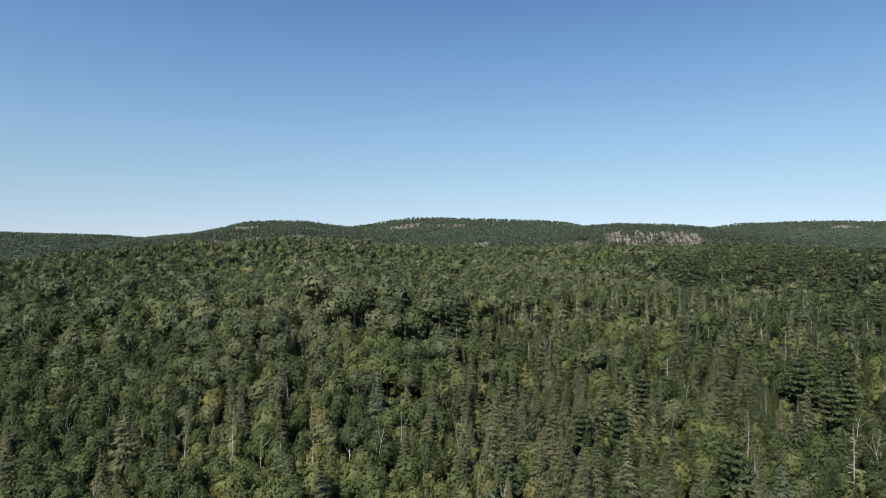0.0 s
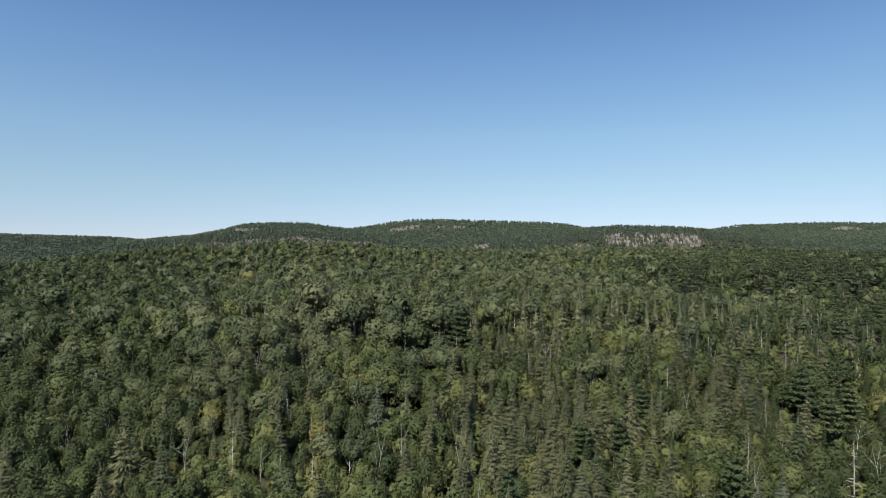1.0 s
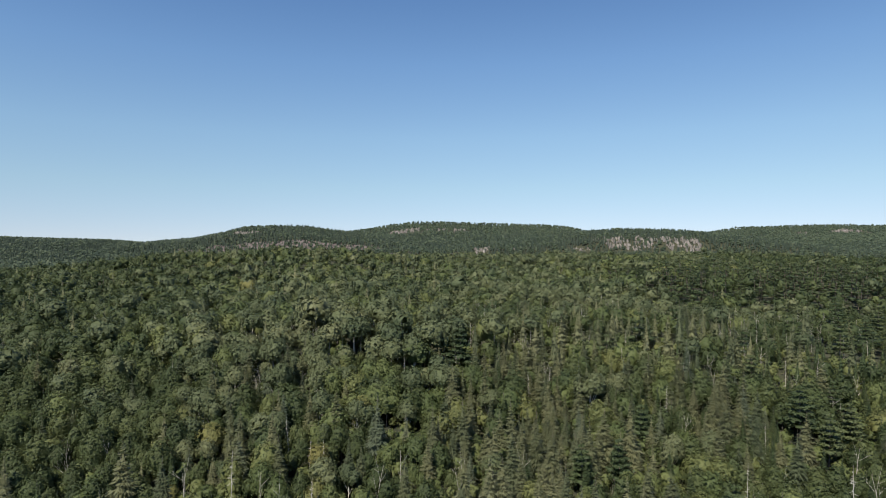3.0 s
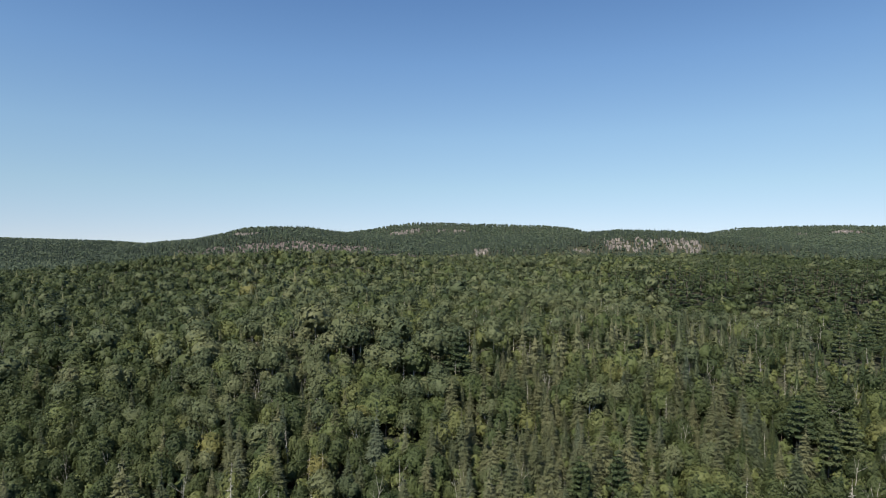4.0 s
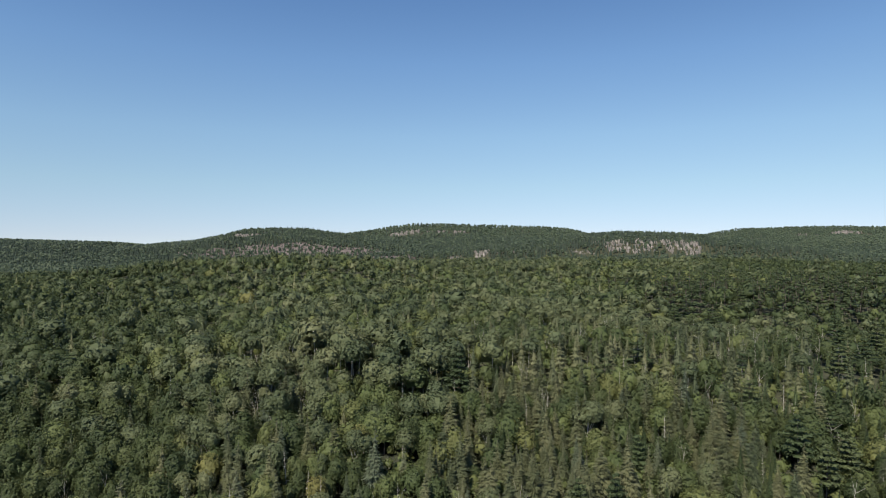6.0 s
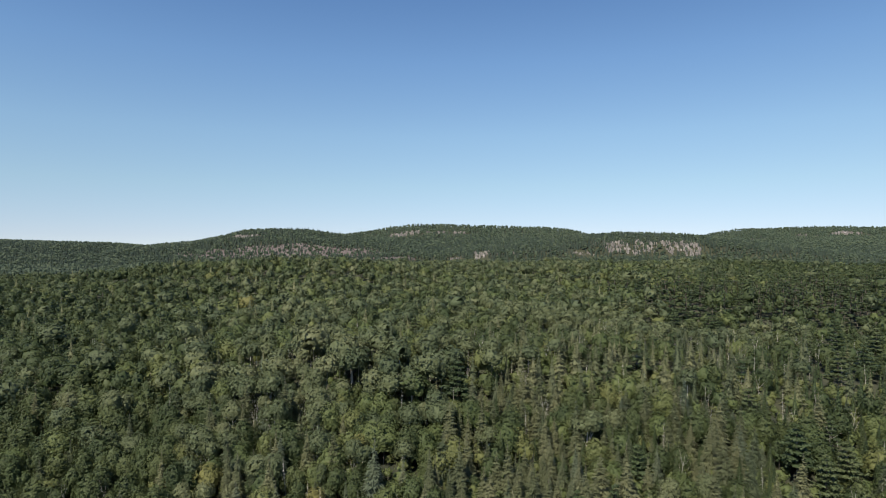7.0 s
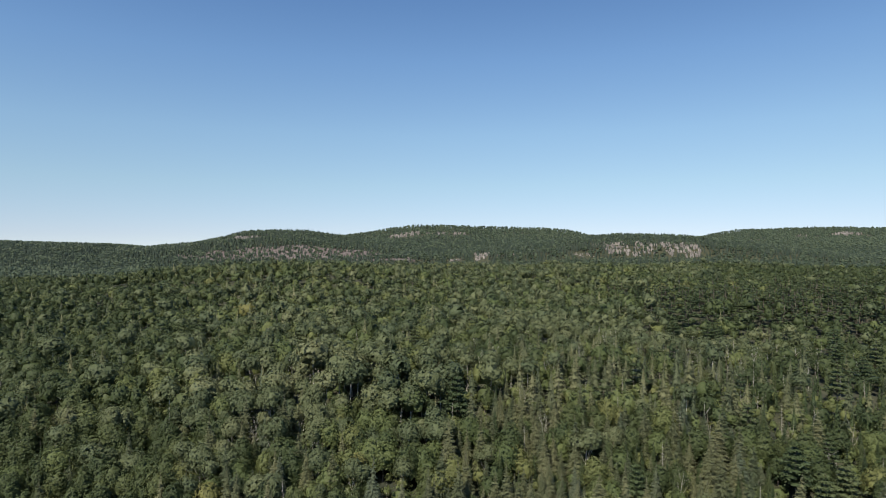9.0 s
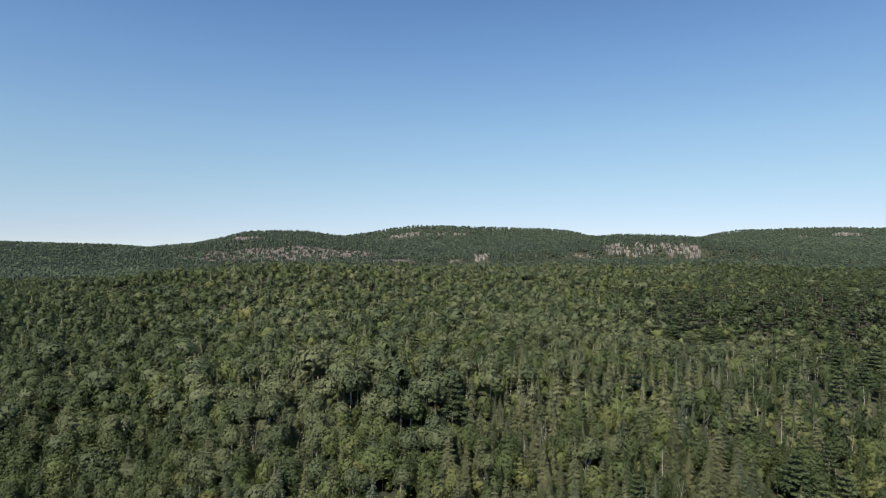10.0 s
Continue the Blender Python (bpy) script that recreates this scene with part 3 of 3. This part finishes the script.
# bushes and young trees between the stems
x, y, rng = scatter(98, 250, 5.6, 63)
woods("undergrowth", "low green bushes and young trees between the stems", "maple", x, y, ground(x, y) - 1.0,
      rng.uniform(0.36, 0.60, len(x)), rng.uniform(0.3, 0.9, len(x)), 1, rng)

# the same woods go on under and behind the camera
rng = np.random.default_rng(333)
ax, ay = np.meshgrid(np.arange(-96, 97, 5.7), np.arange(-74, 80, 5.7))
ax = ax.ravel() + rng.uniform(-2.2, 2.2, ax.size)
ay = ay.ravel() + rng.uniform(-2.6, 2.6, ay.size)
kinds = species(ax, ay, rng)
beneath = np.hypot(ax, ay) < 38
bx, by = rng.uniform(-60, 60, 420), rng.uniform(-60, 78, 420)
woods("low_undergrowth", "low green bushes and young trees on the low ground", "maple", bx, by, ground(bx, by) - 1.0,
      rng.uniform(0.30, 0.55, 420), rng.uniform(0.2, 0.9, 420), 1, rng)
for kind in KINDS:
    for place, near, detail in (("low_ground_", beneath, 2), ("outer_low_ground_", ~beneath, 1)):
        m = (kinds == kind) & near
        woods(place + kind + "_woods", "dense " + kind + " trees on the low ground", kind, ax[m], ay[m], ground(ax[m], ay[m]),
              rng.uniform(0.7, 1.05, m.sum()), rng.uniform(0, 1, m.sum()), detail, rng)

# further up the slope, and over the crest
for name, y0, y1, step, detail, words in (("upper_slope_", 216, 350, 7.0, 2, "trees covering the upper forest slope"),
                                          ("high_slope_", 350, 520, 7.8, 1, "trees covering the high forest slope"),
                                          ("crest_", 520, 950, 8.8, 1, "trees on the wooded crest")):
    x, y, rng = scatter(y0, y1, step, int(y0), 30)
    free = np.ones(len(x), bool)
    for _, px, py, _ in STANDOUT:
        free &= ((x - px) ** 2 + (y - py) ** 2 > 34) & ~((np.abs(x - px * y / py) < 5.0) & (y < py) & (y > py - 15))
    x, y = x[free], y[free]
    kinds = species(x, y, rng)
    even = np.clip(0.5 + x / 160, 0, 1)
    sc = (0.90 + rng.uniform(-0.5, 0.5, len(x)) * (0.50 - 0.2 * even)) * np.where(rng.uniform(0, 1, len(x)) < 0.08, 1.22, 1)
    sc = sc * (1 + 0.28 * pine_stand(x, y) - 0.30 * young_hollow(x, y))
    # tint drops to both sides: the darker view edges are put into the colour
    z, ti = ground(x, y), np.clip(rng.uniform(-0.05, 0.9, len(x)) + 0.3 * (soft_noise(x, y, 26, 19) - 0.5) + 0.3 * young_hollow(x, y) + 0.5 * around(x, y, -68, 228, 22, 12) - 0.22 * np.clip((np.abs(x + 10) - 0.4 * y) / (0.3 * y), 0, 1), 0, 1)
    for kind in KINDS:
        m = kinds == kind
        woods(name + kind + "_woods", "dense " + kind + " " + words, kind, x[m], y[m], z[m], sc[m], ti[m], detail, rng)


# dead trees, bare and pale
def dead_tree(form):
    v, t, s = form
    root = new("dead_tree", triangles("dead_tree", v, t, [dead_wood]))
    return tagged(root, "bare weathered dead tree with pale broken limbs", "dead tree", "dead trees in the forest")


dead_forms = [dead_tree(f) for f in (dead_spruce_form(5, 13), dead_tree_form(1, 10, 5, 2), dead_tree_form(2, 9, 4, 2),
                                     dead_spruce_form(9, 12), dead_tree_form(7, 12, 3, 2))]
DEAD_TALL = [max(c.co.z for c in ob.data.vertices) for ob in dead_forms]
fresh = set(range(5))
rng = np.random.default_rng(77)
for form, px, py, top in DEAD:
    foot = float(ground(px, py))
    sc = (top - foot) / DEAD_TALL[form]
    m = pose(px, py, foot, rng.uniform(-3, 3), rng.uniform(-3, 3), rng.uniform(0, 360))
    ob = dead_forms[form] if form in fresh else copy_thing(dead_forms[form], m)
    fresh.discard(form)
    ob.matrix_basis = m @ Matrix.Diagonal((sc * 0.72, sc * 0.72, sc, 1))

# thin bare stems scattered through the slope
sx, sy, rng = scatter(112, 340, 10.5, 45)
keep = rng.uniform(0, 1, len(sx)) < np.where(sy < 200, 0.16, 0.34)
for px, py in zip(sx[keep], sy[keep]):
    foot, form = float(ground(px, py)), int(rng.choice((0, 2, 2, 4)))
    sc = rng.uniform(12.0, 15.5) / DEAD_TALL[form]
    ob = copy_thing(dead_forms[form], pose(px, py, foot, rng.uniform(-4, 4), rng.uniform(-4, 4), rng.uniform(0, 360)))
    ob.matrix_basis = pose(px, py, foot, rng.uniform(-4, 4), rng.uniform(-4, 4), rng.uniform(0, 360)) @ Matrix.Diagonal((sc * 0.55, sc * 0.55, sc, 1))

# ---------------------------------------------------------------- the hills
CLEARINGS = (  # bare rock and scree on the hills: x, y, half width, half depth, share of trees kept
    (-330, 1342, 255, 50, 0.42), (-110, 1290, 90, 14, 0.2), (455, 1306, 115, 26, 0.55), (292, 1284, 24, 10, 0.25),
    (84, 1298, 20, 40, 0.15), (28, 1298, 18, 18, 0.2), (-105, 1660, 58, 50, 0.10), (20, 1682, 66, 40, 0.25),
    (1300, 1930, 74, 50, 0.12), (1140, 1906, 54, 44, 0.3), (-480, 1466, 56, 28, 0.12), (960, 1872, 40, 24, 0.4),
)


def far_tree(kind, rng):
    """A small tree of the distant hills."""
    if kind == "conifer":
        out = []
        for z0, z1, r in ((0.2, 7.0, 2.5), (3.4, 10.6, 1.8)):
            v = [(math.cos(w) * r * rng.uniform(0.7, 1.2), math.sin(w) * r * rng.uniform(0.7, 1.2), z0 + rng.uniform(-0.6, 0.8))
                 for w in np.arange(5) * 2 * math.pi / 5]
            out.append((v + [(0, 0, z1)], [(c, (c + 1) % 5, 5) for c in range(5)], 0))
        return gather(out)
    return gather([ball(rng, (0, 0, 5.0), (3.9, 3.9, 4.4), 3, 5, 0.3, closed=False)])


def far_woods(name, label, x, y, share, seed):
    rng = np.random.default_rng(seed)
    z = ground(x, y)
    con = rng.uniform(0, 1, len(x)) < share
    # both foliage colours carry the haze of distance
    for kind, mat in (("conifer", hazed_fir), ("leafy", hazed_leaf)):
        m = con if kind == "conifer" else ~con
        vs, ts, tt, at = [], [], [], 0
        forms = [far_tree(kind, rng) for _ in range(6)]
        pick = rng.integers(0, 6, len(x))
        for q, (v, t, s) in enumerate(forms):
            k = np.flatnonzero(m & (pick == q))
            sc = (rng.uniform(0.65, 1.1, len(k)) if kind == "conifer" else rng.uniform(0.7, 1.05, len(k)))[:, None, None]
            turn = rng.uniform(0, 6.3, len(k))[:, None]
            P = np.stack((v[:, 0] * np.cos(turn) - v[:, 1] * np.sin(turn), v[:, 0] * np.sin(turn) + v[:, 1] * np.cos(turn),
                          np.repeat(v[None, :, 2], len(k), 0)), 2) * sc
            P += np.stack((x[k], y[k], z[k]), 1)[:, None]
            vs.append(P.reshape(-1, 3))
            ts.append((t[None] + (np.arange(len(k)) * len(v))[:, None, None]).reshape(-1, 3) + at)
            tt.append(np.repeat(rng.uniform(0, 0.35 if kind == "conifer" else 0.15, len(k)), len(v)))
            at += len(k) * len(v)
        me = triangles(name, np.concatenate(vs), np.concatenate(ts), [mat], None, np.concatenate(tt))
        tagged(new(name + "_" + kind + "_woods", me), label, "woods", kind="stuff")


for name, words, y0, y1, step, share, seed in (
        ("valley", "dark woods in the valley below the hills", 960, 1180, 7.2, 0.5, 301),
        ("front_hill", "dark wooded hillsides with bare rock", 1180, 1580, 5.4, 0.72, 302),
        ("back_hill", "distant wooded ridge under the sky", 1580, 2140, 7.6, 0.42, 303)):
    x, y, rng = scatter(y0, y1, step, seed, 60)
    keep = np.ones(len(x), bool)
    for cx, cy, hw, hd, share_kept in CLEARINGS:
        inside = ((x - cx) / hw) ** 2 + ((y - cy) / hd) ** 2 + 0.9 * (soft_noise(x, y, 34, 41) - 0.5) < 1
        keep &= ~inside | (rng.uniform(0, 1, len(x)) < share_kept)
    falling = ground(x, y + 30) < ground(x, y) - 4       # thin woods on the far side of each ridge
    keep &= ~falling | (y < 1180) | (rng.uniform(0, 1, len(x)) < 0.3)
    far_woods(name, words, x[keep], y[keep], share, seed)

# ---------------------------------------------------------------- bare rock on the hills
def blocks(xs, ys, low, high, seed, sink=0.3):
    """Broken blocks of rock, each with its own lean and shoulders."""
    rng = np.random.default_rng(seed)
    corner = np.array([(a, b, c) for c in (0, 1) for b in (-0.5, 0.5) for a in (-0.5, 0.5)], float)
    faces = np.array([(0, 1, 5), (0, 5, 4), (1, 3, 7), (1, 7, 5), (3, 2, 6), (3, 6, 7), (2, 0, 4), (2, 4, 6), (4, 5, 7), (4, 7, 6)])
    n = len(xs)
    size = np.stack((rng.uniform(low, high, n) * 0.66, rng.uniform(low, high, n) * 0.6, rng.uniform(low, high, n) * 0.8), 1)
    P = corner[None] + rng.uniform(-0.2, 0.2, (n, 8, 3))
    P[:, 4:, :2] *= rng.uniform(0.45, 0.9, (n, 1, 1))
    P *= size[:, None]
    w = rng.uniform(-0.7, 0.7, n)[:, None]
    X, Y = P[..., 0] * np.cos(w) - P[..., 1] * np.sin(w), P[..., 0] * np.sin(w) + P[..., 1] * np.cos(w)
    P = np.stack((X + xs[:, None], Y + ys[:, None], P[..., 2] + (ground(xs, ys) - sink * size[:, 2])[:, None]), 2)
    return P.reshape(-1, 3), (faces[None] + (np.arange(n) * 8)[:, None, None]).reshape(-1, 3)


def rock_outcrop(x, y, width, depth, count, low, high, seed):
    rng = np.random.default_rng(seed)
    root = new("rock_outcrop")
    root.location = (x, y, float(ground(x, y)))
    v, t = blocks(x + rng.uniform(-0.5, 0.5, count) * width, y + rng.uniform(0, 1, count) * depth, low, high, seed + 1)
    for q in range(count):
        ob = new("rock", triangles("rock", v[q * 8:q * 8 + 8] - np.array(root.location), t[:10], [rock_mat]))
        ob.parent = root
    return tagged(root, "pale pink-grey granite outcrop breaking through the wooded hillside", "rock", "rock outcrops on the hills")


OUTCROPS = (  # x, y, width, depth, blocks, smallest, largest
    (352, 1290, 16, 38, 16, 4, 10), (372, 1290, 18, 36, 18, 4, 11), (392, 1292, 12, 36, 12, 4, 10), (412, 1290, 16, 20, 12, 4, 9),
    (430, 1298, 26, 38, 26, 4, 10), (455, 1300, 16, 36, 14, 4, 9), (486, 1296, 18, 40, 20, 4, 11), (505, 1305, 10, 30, 9, 4, 9),
    (524, 1292, 16, 40, 20, 5, 12), (543, 1292, 14, 40, 18, 5, 12), (285, 1284, 26, 8, 12, 2.5, 6), (312, 1286, 16, 8, 8, 2.5, 6),
    (330, 1312, 14, 10, 7, 3, 6), (80, 1284, 20, 30, 26, 4, 9), (95, 1296, 10, 26, 12, 3, 8), (70, 1312, 8, 20, 7, 3, 8),
    (28, 1300, 26, 8, 12, 2.5, 5), (120, 1282, 10, 14, 6, 3, 7), (145, 1280, 12, 14, 6, 3, 7),
    (-132, 1658, 24, 44, 20, 6, 13), (-108, 1666, 24, 44, 18, 6, 12), (-78, 1676, 28, 44, 22, 6, 13), (-40, 1684, 18, 24, 9, 5, 11),
    (0, 1690, 28, 26, 12, 5, 11), (48, 1692, 32, 26, 14, 5, 11), (1270, 1928, 44, 44, 22, 7, 13), (1310, 1948, 54, 44, 28, 7, 13),
    (1355, 1972, 40, 26, 12, 4, 8), (1210, 1932, 40, 40, 10, 4, 9), (1150, 1918, 46, 40, 12, 4, 9), (1100, 1907, 40, 30, 8, 4, 8),
    (960, 1872, 50, 24, 10, 3, 7), (-508, 1478, 30, 14, 14, 4, 9), (-470, 1472, 40, 18, 18, 4, 9), (-440, 1474, 24, 16, 9, 4, 9),
)
for i, (x, y, w, d, c, lo, hi) in enumerate(OUTCROPS):
    rock_outcrop(x, y, w, d, int(c * 1.5), lo, hi * 0.9, 500 + 7 * i)

# the broken pink slope under the hill on the left
sx, sy = np.meshgrid(np.arange(-600, -60, 9.0), np.arange(1284, 1402, 6.0))
bare = (((sx + 330) / 270) ** 2 + ((sy - 1342) / 52) ** 2 + 0.9 * (soft_noise(sx, sy, 34, 41) - 0.5)) < 1
bare |= (((sx + 110) / 95) ** 2 + ((sy - 1292) / 16) ** 2) < 1
k = (np.arange(sx.shape[0] - 1)[:, None] * sx.shape[1] + np.arange(sx.shape[1] - 1)[None])
k = k[bare[:-1, :-1] & bare[1:, 1:]].ravel()
nc = sx.shape[1]
scree = new("scree_slope", triangles("scree_slope", np.c_[sx.ravel(), sy.ravel(), ground(sx, sy).ravel() + 0.9
            + 1.6 * soft_noise(sx, sy, 9, 8).ravel()], np.concatenate((np.c_[k, k + 1, k + nc + 1], np.c_[k, k + nc + 1, k + nc])), [scree_mat]))
tagged(scree, "bare pinkish scree below the wooded hilltop", "scree", kind="structure")
rng = np.random.default_rng(91)
bx, by = rng.uniform(-590, -60, 2600), rng.uniform(1284, 1398, 2600)
inside = ((bx + 330) / 262) ** 2 + ((by - 1342) / 52) ** 2 < 1
inside |= ((bx + 110) / 95) ** 2 + ((by - 1292) / 15) ** 2 < 1
v, t = blocks(bx[inside], by[inside], 1.2, 4.6, 92, 0.1)
tagged(new("scree_boulders", triangles("scree_boulders", v, t, [scree_mat])), "broken pink-grey boulders strewn over the scree", "boulders", kind="stuff")
